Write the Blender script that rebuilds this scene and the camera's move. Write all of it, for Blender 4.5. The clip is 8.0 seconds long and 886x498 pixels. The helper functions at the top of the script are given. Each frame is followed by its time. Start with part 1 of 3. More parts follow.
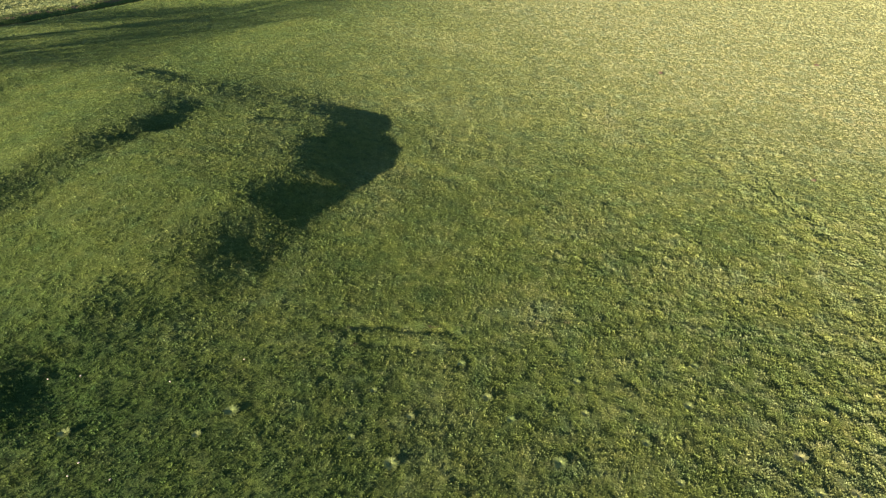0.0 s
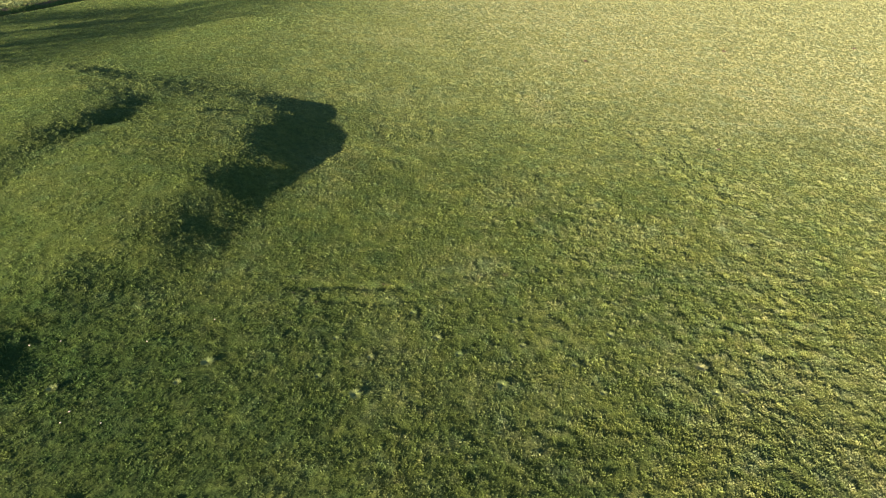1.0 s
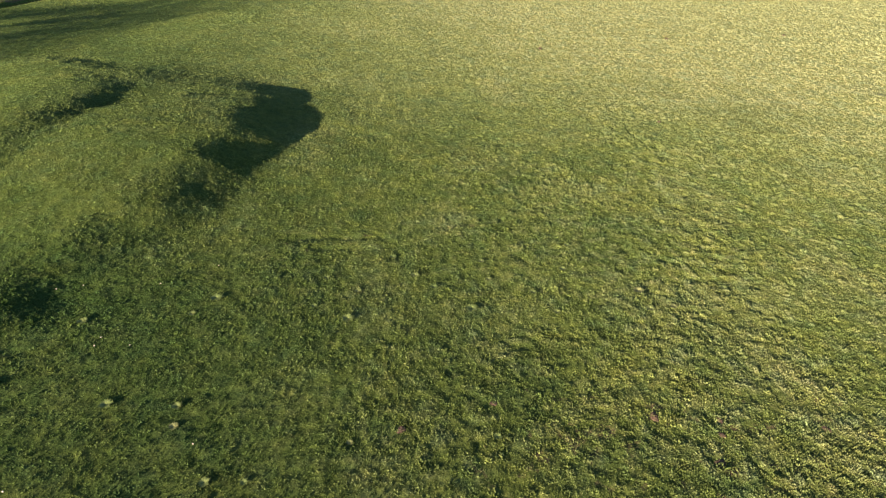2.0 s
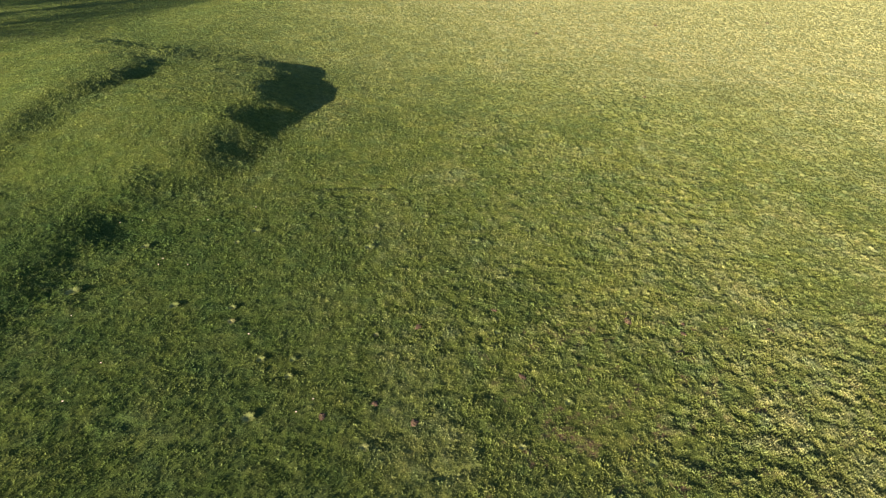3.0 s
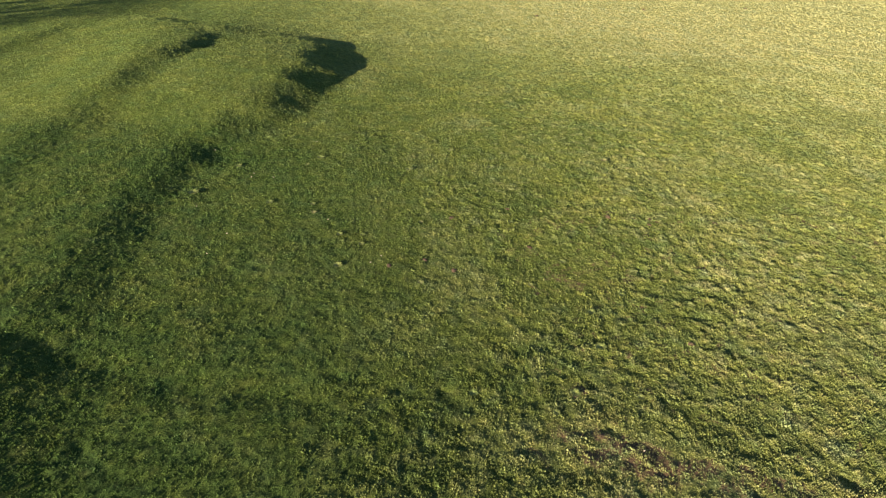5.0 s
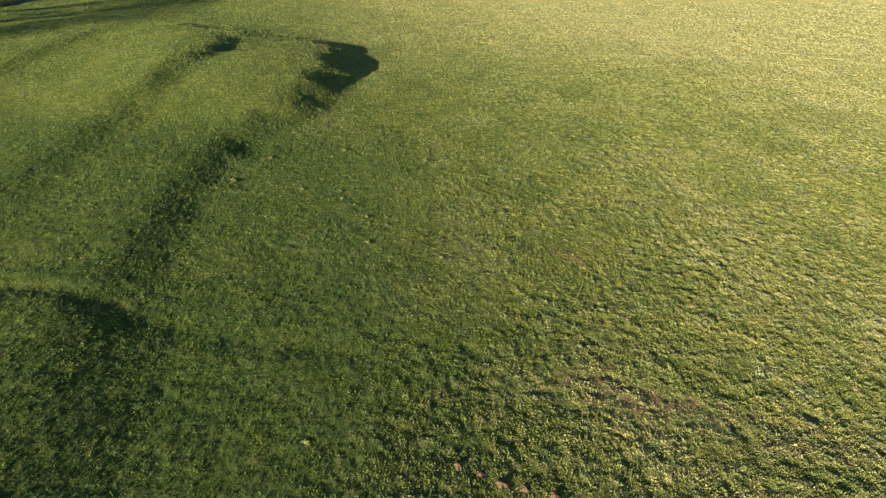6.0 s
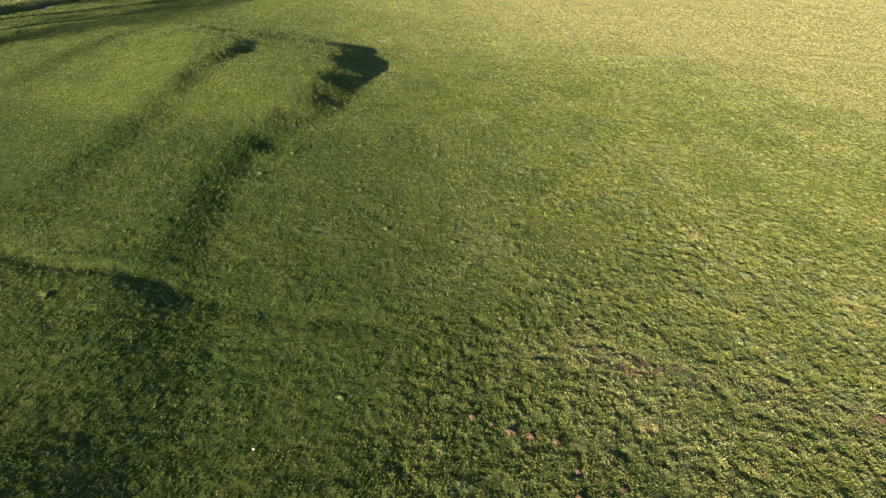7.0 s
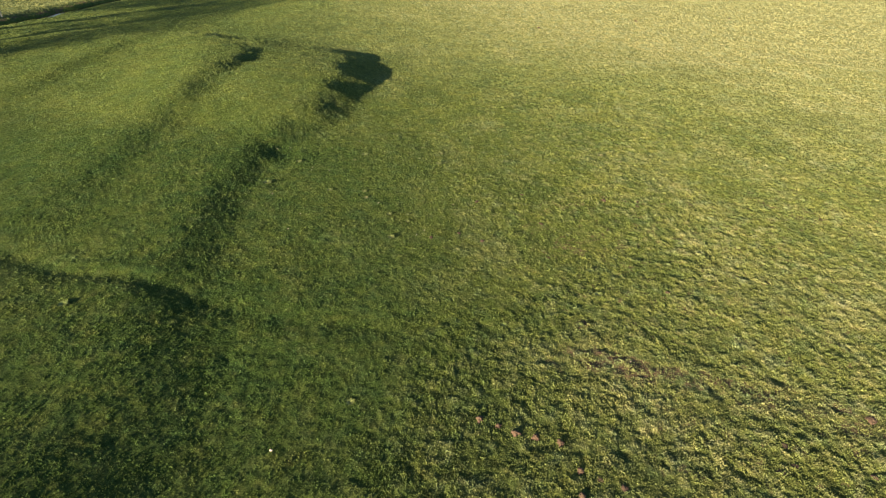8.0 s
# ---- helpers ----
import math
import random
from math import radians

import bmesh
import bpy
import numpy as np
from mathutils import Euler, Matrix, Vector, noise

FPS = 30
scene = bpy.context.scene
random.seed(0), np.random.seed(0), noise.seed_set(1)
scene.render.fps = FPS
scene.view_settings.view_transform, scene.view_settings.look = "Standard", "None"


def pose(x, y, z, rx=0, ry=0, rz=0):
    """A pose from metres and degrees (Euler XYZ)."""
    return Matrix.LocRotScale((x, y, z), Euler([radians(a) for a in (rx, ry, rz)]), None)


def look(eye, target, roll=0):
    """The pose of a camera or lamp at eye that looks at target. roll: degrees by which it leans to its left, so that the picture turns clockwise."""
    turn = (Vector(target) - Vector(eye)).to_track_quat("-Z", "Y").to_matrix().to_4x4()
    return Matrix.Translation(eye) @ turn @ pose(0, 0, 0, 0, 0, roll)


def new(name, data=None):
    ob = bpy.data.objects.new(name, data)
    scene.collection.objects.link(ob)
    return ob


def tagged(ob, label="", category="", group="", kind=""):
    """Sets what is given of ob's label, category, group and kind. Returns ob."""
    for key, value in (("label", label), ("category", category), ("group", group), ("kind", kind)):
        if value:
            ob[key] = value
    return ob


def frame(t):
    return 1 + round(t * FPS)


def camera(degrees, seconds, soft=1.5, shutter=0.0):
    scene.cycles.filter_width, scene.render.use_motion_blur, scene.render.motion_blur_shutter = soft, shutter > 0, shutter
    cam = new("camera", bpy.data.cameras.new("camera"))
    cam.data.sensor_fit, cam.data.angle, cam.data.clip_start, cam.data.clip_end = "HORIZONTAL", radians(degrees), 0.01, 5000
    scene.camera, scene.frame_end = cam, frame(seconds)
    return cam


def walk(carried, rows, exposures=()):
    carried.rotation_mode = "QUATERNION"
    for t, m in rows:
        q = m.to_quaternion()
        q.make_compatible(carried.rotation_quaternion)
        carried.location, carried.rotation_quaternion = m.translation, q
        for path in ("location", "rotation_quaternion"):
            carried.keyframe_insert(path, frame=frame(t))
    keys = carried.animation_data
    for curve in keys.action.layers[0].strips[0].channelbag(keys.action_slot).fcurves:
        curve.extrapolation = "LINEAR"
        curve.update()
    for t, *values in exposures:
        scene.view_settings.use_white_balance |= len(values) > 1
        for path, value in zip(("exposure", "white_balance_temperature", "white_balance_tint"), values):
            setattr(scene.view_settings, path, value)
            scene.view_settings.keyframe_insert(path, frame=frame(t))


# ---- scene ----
# A pasture at a low sun, seen from a drone that flies backwards and a little upwards.
cam = camera(73.7, 8.0, soft=1.38)
ROWS = [
    (0.0, 1.05, 0.00, 20.41, 56.29, 0.20, 1.84),
    (0.5, 1.07, -1.85, 20.51, 56.34, -0.04, -0.82),
    (1.0, 1.07, -4.20, 20.60, 56.39, -0.13, -3.92),
    (1.2, 1.02, -5.17, 20.61, 56.45, -0.16, -5.20),
    (2.3, -0.24, -11.92, 20.71, 56.44, -0.30, -7.70),
    (2.5, -0.49, -13.19, 20.69, 56.38, -0.31, -7.67),
    (3.0, -1.34, -16.40, 20.69, 56.21, -0.45, -7.74),
    (3.5, -2.25, -19.61, 20.64, 56.18, -0.47, -7.80),
    (4.0, -3.20, -22.82, 20.71, 56.15, -0.51, -7.85),
    (4.5, -4.13, -25.81, 20.95, 55.99, -0.52, -7.88),
    (4.7, -4.45, -26.87, 21.20, 55.84, -0.50, -7.85),
    (5.8, -6.77, -31.96, 22.61, 56.03, -0.50, -8.28),
    (6.0, -7.06, -32.80, 22.82, 56.16, -0.50, -8.28),
    (6.5, -7.78, -34.85, 23.55, 56.12, -0.44, -8.27),
    (7.0, -8.38, -36.49, 24.20, 56.06, -0.35, -8.25),
    (7.5, -8.73, -37.18, 24.74, 56.05, -0.27, -8.29),
    (8.0, -8.90, -37.27, 25.32, 56.11, -0.23, -8.29),
]
walk(cam, [(t, pose(x, y, z, rx, ry, rz)) for t, x, y, z, rx, ry, rz in ROWS],
     exposures=[(0.0, 2.89, 6170, 14), (1.0, 2.86, 6210, 14), (2.32, 2.82, 6400, 15), (4.5, 2.82, 6600, 15), (8.0, 2.83, 6780, 15)])

# ---- light ----
SUN_FROM, SUN_HEIGHT = 228.0, 11.5      # degrees clockwise from +y, and above the horizon
LIGHT = Vector((math.sin(radians(SUN_FROM - 180)) * math.cos(radians(SUN_HEIGHT)),
                math.cos(radians(SUN_FROM - 180)) * math.cos(radians(SUN_HEIGHT)), -math.sin(radians(SUN_HEIGHT))))
world = bpy.data.worlds.new("sky")
scene.world = world
world.use_nodes = True
sky = world.node_tree.nodes.new("ShaderNodeTexSky")
sky.sky_type, sky.sun_disc = "NISHITA", False
sky.ozone_density = 2.0
sky.sun_elevation, sky.sun_rotation = radians(SUN_HEIGHT), radians(SUN_FROM)
world.node_tree.links.new(sky.outputs[0], world.node_tree.nodes["Background"].inputs[0])
world.node_tree.nodes["Background"].inputs[1].default_value = 0.032
sun = new("sun", bpy.data.lights.new("sun", "SUN"))
sun.data.energy, sun.data.angle, sun.data.color = 5.0, radians(0.5), (1.0, 0.735, 0.46)
sun.matrix_world = look((0, 0, 60), Vector((0, 0, 60)) + LIGHT)

# ---- materials ----
def shader(name):
    m = bpy.data.materials.new(name)
    m.use_nodes = True
    return m, m.node_tree.nodes, m.node_tree.links, m.node_tree.nodes["Principled BSDF"]


def node(nodes, kind, **values):
    n = nodes.new(kind)
    for key, value in values.items():
        n.inputs[key.replace("_", " ")].default_value = value
    return n


def ramp(nodes, links, source, stops):
    r = nodes.new("ShaderNodeValToRGB")
    while len(r.color_ramp.elements) < len(stops):
        r.color_ramp.elements.new(0.5)
    for e, (at, c) in zip(r.color_ramp.elements, stops):
        e.position, e.color = at, (*c, 1)
    links.new(source, r.inputs[0])
    return r.outputs[0]


def blend(nodes, links, how, amount, a, b):
    m = nodes.new("ShaderNodeMix")
    m.data_type, m.blend_type = "RGBA", how
    for value, socket in ((amount, m.inputs[0]), (a, m.inputs[6]), (b, m.inputs[7])):
        if isinstance(value, (int, float)):
            socket.default_value = value
        elif isinstance(value, tuple):
            socket.default_value = (*value, 1)
        else:
            links.new(value, socket)
    return m.outputs[2]


def noise_of(nodes, links, coords, scale, detail=4.0, rough=0.6):
    n = node(nodes, "ShaderNodeTexNoise", Scale=scale, Detail=detail, Roughness=rough)
    links.new(coords, n.inputs["Vector"])
    return n.outputs["Fac"]


def sward_colours(nodes, links, place):
    """The sward's colour: fresh green, olive and straw-yellow patches of several sizes, drier where it grows poorly,
    with far glow and south-western dimming painted in.
    """
    base = ramp(nodes, links, noise_of(nodes, links, place, 0.16, 5.0, 0.62),
                [(0.30, (0.075, 0.126, 0.038)), (0.50, (0.105, 0.158, 0.047)), (0.72, (0.141, 0.188, 0.059))])
    dry_glow = nodes.new("ShaderNodeAttribute")
    dry_glow.attribute_name = "dry_glow"
    # straw colour, and the far field's painted glow, mixed into the green
    base = blend(nodes, links, "MIX", dry_glow.outputs["Fac"], base, (0.252, 0.292, 0.160))
    weedy_dim = nodes.new("ShaderNodeAttribute")
    weedy_dim.attribute_name = "weedy_dim"
    # weed and lush green, plus the painted south-western dimming
    base = blend(nodes, links, "MIX", weedy_dim.outputs["Fac"], base, (0.046, 0.100, 0.029))
    fine = ramp(nodes, links, noise_of(nodes, links, place, 1.9, 4.0, 0.7),
                [(0.30, (0.62, 0.68, 0.62)), (0.50, (1.0, 1.0, 1.0)), (0.70, (1.36, 1.25, 1.20))])
    base = blend(nodes, links, "MULTIPLY", 1.0, base, fine)
    # patches a pace wide, here yellower, there bluer or browner
    hue = ramp(nodes, links, noise_of(nodes, links, place, 0.75, 3.0, 0.6),
               [(0.32, (0.88, 0.97, 1.08)), (0.46, (1.0, 1.0, 1.0)), (0.60, (1.06, 1.03, 0.92)), (0.74, (1.08, 0.98, 0.96))])
    return blend(nodes, links, "MULTIPLY", 1.0, base, hue)


def grass_blade_material():
    m, nodes, links, b = shader("grass_blades")
    geo = nodes.new("ShaderNodeNewGeometry")
    tc = nodes.new("ShaderNodeTexCoord")
    col = sward_colours(nodes, links, tc.outputs["Object"])
    own = ramp(nodes, links, geo.outputs["Random Per Island"],
               [(0.0, (0.90, 0.92, 0.88)), (0.50, (1.0, 1.0, 1.0)), (1.0, (1.08, 1.06, 1.20))])
    col = blend(nodes, links, "MULTIPLY", 1.0, col, own)
    tone = nodes.new("ShaderNodeAttribute")
    tone.attribute_name = "tone"
    col = blend(nodes, links, "MULTIPLY", 1.0, col, tone.outputs["Fac"])
    links.new(col, b.inputs["Base Color"])
    b.inputs["Roughness"].default_value = 0.62
    b.inputs["Specular IOR Level"].default_value = 0.14
    tr = nodes.new("ShaderNodeBsdfTranslucent")
    links.new(col, tr.inputs["Color"])
    mix = nodes.new("ShaderNodeMixShader")
    mix.inputs[0].default_value = 0.42
    links.new(b.outputs[0], mix.inputs[1])
    links.new(tr.outputs[0], mix.inputs[2])
    links.new(mix.outputs[0], nodes["Material Output"].inputs[0])
    return m


def turf_material():
    m, nodes, links, b = shader("turf")
    tc = nodes.new("ShaderNodeTexCoord")
    place = tc.outputs["Object"]
    col = sward_colours(nodes, links, place)
    grain = ramp(nodes, links, noise_of(nodes, links, place, 9.0, 5.0, 0.75),
                 [(0.30, (0.27, 0.30, 0.20)), (0.52, (0.62, 0.66, 0.52)), (0.75, (0.95, 0.97, 0.82))])
    col = blend(nodes, links, "MULTIPLY", 1.0, col, grain)
    # bare, trodden earth shows here and there, and along the old tracks
    worn = nodes.new("ShaderNodeAttribute")
    worn.attribute_name = "worn"
    add = nodes.new("ShaderNodeMath")
    links.new(noise_of(nodes, links, place, 0.9, 6.0, 0.7), add.inputs[0])
    links.new(worn.outputs["Fac"], add.inputs[1])
    bare = ramp(nodes, links, add.outputs[0], [(0.72, (0, 0, 0)), (0.84, (1, 1, 1))])
    col = blend(nodes, links, "MIX", bare, col, (0.100, 0.078, 0.052))
    links.new(col, b.inputs["Base Color"])
    b.inputs["Roughness"].default_value = 0.9
    b.inputs["Specular IOR Level"].default_value = 0.1
    bump = node(nodes, "ShaderNodeBump", Strength=1.0, Distance=0.22)
    links.new(noise_of(nodes, links, place, 9.0, 6.0, 0.8), bump.inputs["Height"])
    links.new(bump.outputs[0], b.inputs["Normal"])
    return m


def earth_material(name, dark, light):
    m, nodes, links, b = shader(name)
    tc = nodes.new("ShaderNodeTexCoord")
    n = noise_of(nodes, links, tc.outputs["Object"], 14.0, 6.0, 0.7)
    links.new(ramp(nodes, links, n, [(0.35, dark), (0.65, light)]), b.inputs["Base Color"])
    b.inputs["Roughness"].default_value = 0.95
    bump = node(nodes, "ShaderNodeBump", Strength=0.8, Distance=0.03)
    links.new(n, bump.inputs["Height"])
    links.new(bump.outputs[0], b.inputs["Normal"])
    return m


TURF, BLADES = turf_material(), grass_blade_material()
RED_EARTH = earth_material("red_earth", (0.030, 0.021, 0.014), (0.064, 0.045, 0.030))

# ---- the lie of the land ----
rng = np.random.default_rng(7)


def lattice(x, y, size, seed):
    """Smooth value noise between -1 and 1, with lumps of that size in metres."""
    table = np.random.default_rng(seed).uniform(-1, 1, (256, 256))
    u, v = x / size, y / size
    i, j = np.floor(u).astype(int), np.floor(v).astype(int)
    a, b = u - i, v - j
    a, b = a * a * a * (a * (a * 6 - 15) + 10), b * b * b * (b * (b * 6 - 15) + 10)
    i0, i1, j0, j1 = i & 255, (i + 1) & 255, j & 255, (j + 1) & 255
    return ((table[i0, j0] * (1 - a) + table[i1, j0] * a) * (1 - b) + (table[i0, j1] * (1 - a) + table[i1, j1] * a) * b)


def beside(x, y, line):
    """How far a place lies to the left of a broken line (right: minus), and how far along it, counted in corners."""
    best, signed, along = np.full(x.shape, 1e9), np.zeros(x.shape), np.zeros(x.shape)
    for k, ((ax, ay), (bx, by)) in enumerate(zip(line[:-1], line[1:])):
        dx, dy = bx - ax, by - ay
        t = np.clip(((x - ax) * dx + (y - ay) * dy) / (dx * dx + dy * dy), 0, 1)
        d = np.hypot(x - ax - t * dx, y - ay - t * dy)
        side = np.sign(dx * (y - ay) - dy * (x - ax))
        near = d < best
        best, signed, along = np.where(near, d, best), np.where(near, d * side, signed), np.where(near, k + t, along)
    return signed, along


def smooth(t):
    t = np.clip(t, 0, 1)
    return t * t * (3 - 2 * t)


def scarp(x, y, line, drops, width, back):
    """A bank that falls away to the left of a line and slopes back gently to its right."""
    d, along = beside(x, y, line)
    drop = np.interp(along, range(len(drops)), drops)
    wide = np.interp(along, range(len(width)), width)
    return drop * np.where(d > 0, 1 - smooth(d / wide), np.exp(-(d / back) ** 2))


CREST = [(-24, 52.5), (-15, 51.2), (-11.9, 47.2), (-11.9, 42), (-12.4, 37.5), (-13.6, 33), (-16.6, 27), (-19.6, 20), (-21.9, 12.4), (-23.2, 4.7), (-24.2, 0), (-25, -10), (-26, -24), (-27, -40)]
GULLY = [(-22.2, 50.4), (-24.0, 47.0), (-25.6, 43.2), (-26.9, 39.6), (-28.8, 33.8), (-30.5, 24), (-32.3, 17), (-34, 10), (-36, 3), (-40, -6)]
RISE = [(-38.6, 60), (-40.6, 55), (-43.2, 48.5), (-45, 42.5), (-47, 35), (-50, 26)]
FAR_EDGE = [(-58, 61.5), (-45, 59.2), (-34.5, 56.7), (-29, 54.7), (-24.6, 52.6), (-20.4, 50.0), (-13, 50.5)]
EAST_BANK = [(52, 56), (60, 52.5), (67, 49.5), (76, 46.5), (96, 42)]
DITCH = [(-40, 2.4), (-34.3, 0.6), (-28.7, -2.1), (-24.9, -3.2), (-22.6, -4.1), (-20.2, -5.6), (-16.5, -7.2), (-11.2, -8.1), (-6, -9.6)]
TRACK = [(-1, -11.4), (4, -12.6), (8, -14.2), (12, -15.8), (17, -18.8), (24, -23)]
RUT = [(-5.0, 22.2), (-2.2, 22.7), (0.7, 23.0), (3.7, 23.4), (8.3, 24.1), (14, 24.6)]
TRODDEN = [(9, 61), (14, 57.3), (17.5, 52.5), (21.2, 45), (24.4, 40.8), (25.3, 35), (24.9, 30.5), (22, 18)]
HOLES = [(9.4, 20.0), (9.7, 17.1), (18.4, 19.6), (16.2, 16.6), (12.9, 14.7), (21.6, 16.7), (16.3, 21.0), (1.3, 21.1), (5.2, -12.0), (10.2, -15.4), (14.8, -15.2), (16.7, -17.5),
         (12.1, -17.8), (4.3, -17.9), (10.2, -19.3), (3.1, -19.5), (6.7, -5.9), (3.2, -6.3), (5.0, -9.2), (9.0, -3.9), (-2.0, -8.8), (4.8, -5.4), (3.6, 2.1)]
STREAM = [(-76, 40), (-62, 61.5), (-57, 70), (-53, 79), (-48.5, 88), (-42, 102), (-36, 130)]


def ruts(x, y):
    """How deep in a wheel rut of the old tracks a place lies, 0 to 1."""
    deep = 0
    for line, much in ((TRACK, 0.4), (RUT, 1.0)):
        d, along = beside(x, y, line)
        fade = (0.55 + 0.45 * lattice(x, y, 2.3, 61)) * much
        deep = deep + fade * (np.exp(-((d - 0.6) / 0.26) ** 2) + 0.6 * np.exp(-((d + 0.7) / 0.26) ** 2))
    return deep


def relief(x, y):
    z = -0.065 * x - 0.14 + 0.8 * smooth((x - 4) / 36) * (1 - smooth((y - 40) / 60))
    far = np.clip((np.hypot(x, y - 30) - 160) / 400, 0, 1)
    z = z * (1 - far)
    x, y = x + 0.45 * lattice(x, y, 4.3, 31) + 0.12 * lattice(x, y, 1.5, 33), y + 0.45 * lattice(x, y, 4.3, 32)
    z = z + 1.3 * smooth((y - 50) / 45) * smooth((x + 36) / 18) * (1 - far)
    z = z + 1.1 * np.exp(-((x + 28) / 14) ** 2 - ((y - 44) / 17) ** 2)
    z = z + scarp(x, y, CREST, [0.0, 0.32, 0.90, 1.14, 1.38, 1.46, 1.10, 0.50, 0.42, 0.38, 0.36, 0.58, 0.62, 0.0], [6, 6.5, 6.5, 6.5, 6.5, 6.5, 6.0, 4.8, 4.2, 4.2, 5, 8, 9, 9], 14)
    z = z + scarp(x, y, GULLY, [0.0, 0.44, 0.78, 0.90, 0.72, 0.46, 0.32, 0.22, 0.1, 0.0], [4.0, 4.2, 4.2, 4.2, 4.6, 4.6, 4.6, 4.6, 4.6, 4.6], 6)
    z = z + scarp(x, y, RISE, [0.0, 0.3, 0.42, 0.36, 0.26, 0.0], [3.6] * 6, 6)
    z = z + scarp(x, y, FAR_EDGE, [0.0, 0.26, 0.34, 0.40, 0.40, 0.28, 0.0], [5.0] * 7, 6)
    z = z + scarp(x, y, EAST_BANK, [0.0, 0.34, 0.48, 0.34, 0.0], [3.0] * 5, 7)
    d, along = beside(x, y, DITCH)
    z = z - 0.14 * np.exp(-(d / 0.95) ** 2) * np.interp(along, range(9), [0, 0.8, 0.9, 1, 1, 0.8, 0.5, 0.75, 0])
    d, along = beside(x, y, STREAM)
    z = z - 0.65 * np.exp(-(d / 0.9) ** 2) + 0.22 * np.exp(-((d - 3.2) / 1.5) ** 2)
    for cx, cy, deep, wide in ((-17.3, 17.4, 0.16, 1.6), (-24, -14, 0.30, 8.0), (-31, 0, 0.14, 6.0)):
        z = z - deep * np.exp(-((x - cx) ** 2 + (y - cy) ** 2) / wide ** 2)
    # hoof-worn ground along the old path round the field
    d, along = beside(x, y, TRODDEN)
    z = z + np.exp(-(d / 2.4) ** 2) * (0.055 * lattice(x, y, 0.7, 71) - 0.08 * np.maximum(lattice(x, y, 0.6, 72) - 0.15, 0))
    # single deep hoof-holes
    for hx, hy in HOLES:
        z = z - 0.09 * np.exp(-((x - hx) ** 2 + (y - hy) ** 2) / 0.12)
    return z - 0.07 * ruts(x, y)


def roughness(x, y):
    """How tussocky and trodden the ground is, 0 to 1: smooth on the mound, rough to the east and south of it and along the banks."""
    patch = 0.5 + 0.5 * lattice(x, y, 9.0, 3) + 0.3 * lattice(x, y, 3.1, 4)
    east = smooth((x + 5 + 4 * lattice(x, y, 8.0, 5)) / 23) * (1 - 0.75 * smooth((y - 26) / 34)) * (1 - 0.5 * smooth((x - 45) / 40))
    south = smooth((-5 - y + 4.0 * lattice(x, y, 4.0, 6)) / 14) * smooth((x + 13) / 6)
    r = np.maximum(0.9 * east * (1 - 0.45 * smooth((y - 6) / 14)), 0.75 * south) * (0.45 + 0.55 * patch)
    d, along = beside(x, y, TRODDEN)
    r = r + 0.35 * np.exp(-(d / 3) ** 2) * patch
    d, along = beside(x, y, CREST)
    r = np.maximum(r, 0.16 * np.exp(-((d - 2.4) / 1.7) ** 2) * smooth((along - 5.5) / 1.5) * (0.5 + 0.7 * patch))
    d, along = beside(x, y, GULLY)
    r = np.maximum(r, 0.12 * np.exp(-((d - 1.2) / 1.2) ** 2) * patch)
    r = np.maximum(r, 0.12 * np.exp(-((x + 21) ** 2 + (y + 10) ** 2) / 36) * (0.4 + 0.8 * patch))
    d, along = beside(x, y, STREAM)
    r = np.maximum(r, 0.8 * smooth((d - 1) / 2))
    d, along = beside(x, y, TRACK)
    r = r * (1 - 0.5 * np.exp(-(d / 1.3) ** 2))
    return np.clip(0.20 + 0.06 * lattice(x, y, 6.0, 7) + 0.95 * r, 0.10, 1)


def dryness_and_glow(x, y, r):
    """How far the sward is turned pale, 0 to 1: straw-coloured patches, and a glow painted into the far field."""
    d, along = beside(x, y, TRACK)
    dry_glow = 0.20 * np.exp(-(d / 1.6) ** 2) + 0.08 * smooth((x + 4) / 30) + 0.08 * smooth((x + 4) / 16) * smooth((8 - y) / 20) + 0.14 * smooth((-10 - y) / 8) * smooth((x + 14) / 8) * smooth((14 - x) / 8)
    # far and east: paler sward, plus haze and anti-solar glow put into the colour
    dry_glow = dry_glow + 0.42 * smooth((x + 0.5 * y - 35) / 50) + 0.46 * smooth((y - 30) / 40) * smooth((x + 40) / 60)
    dry_glow = dry_glow + (0.06 + 0.16 * smooth((x + 22) / 26)) * np.maximum(lattice(x, y, 5.0, 41) + 0.4 * lattice(x, y, 1.4, 42), 0)
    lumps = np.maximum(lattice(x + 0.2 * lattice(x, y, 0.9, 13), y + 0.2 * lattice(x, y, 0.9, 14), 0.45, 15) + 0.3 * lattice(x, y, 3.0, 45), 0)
    dry_glow = dry_glow + (0.10 + 0.50 * r * smooth((48 - y) / 24)) * lumps
    d, along = beside(x, y, STREAM)
    return np.clip(dry_glow + 0.6 * smooth((d - 1.0) / 2.0), 0, 0.9)


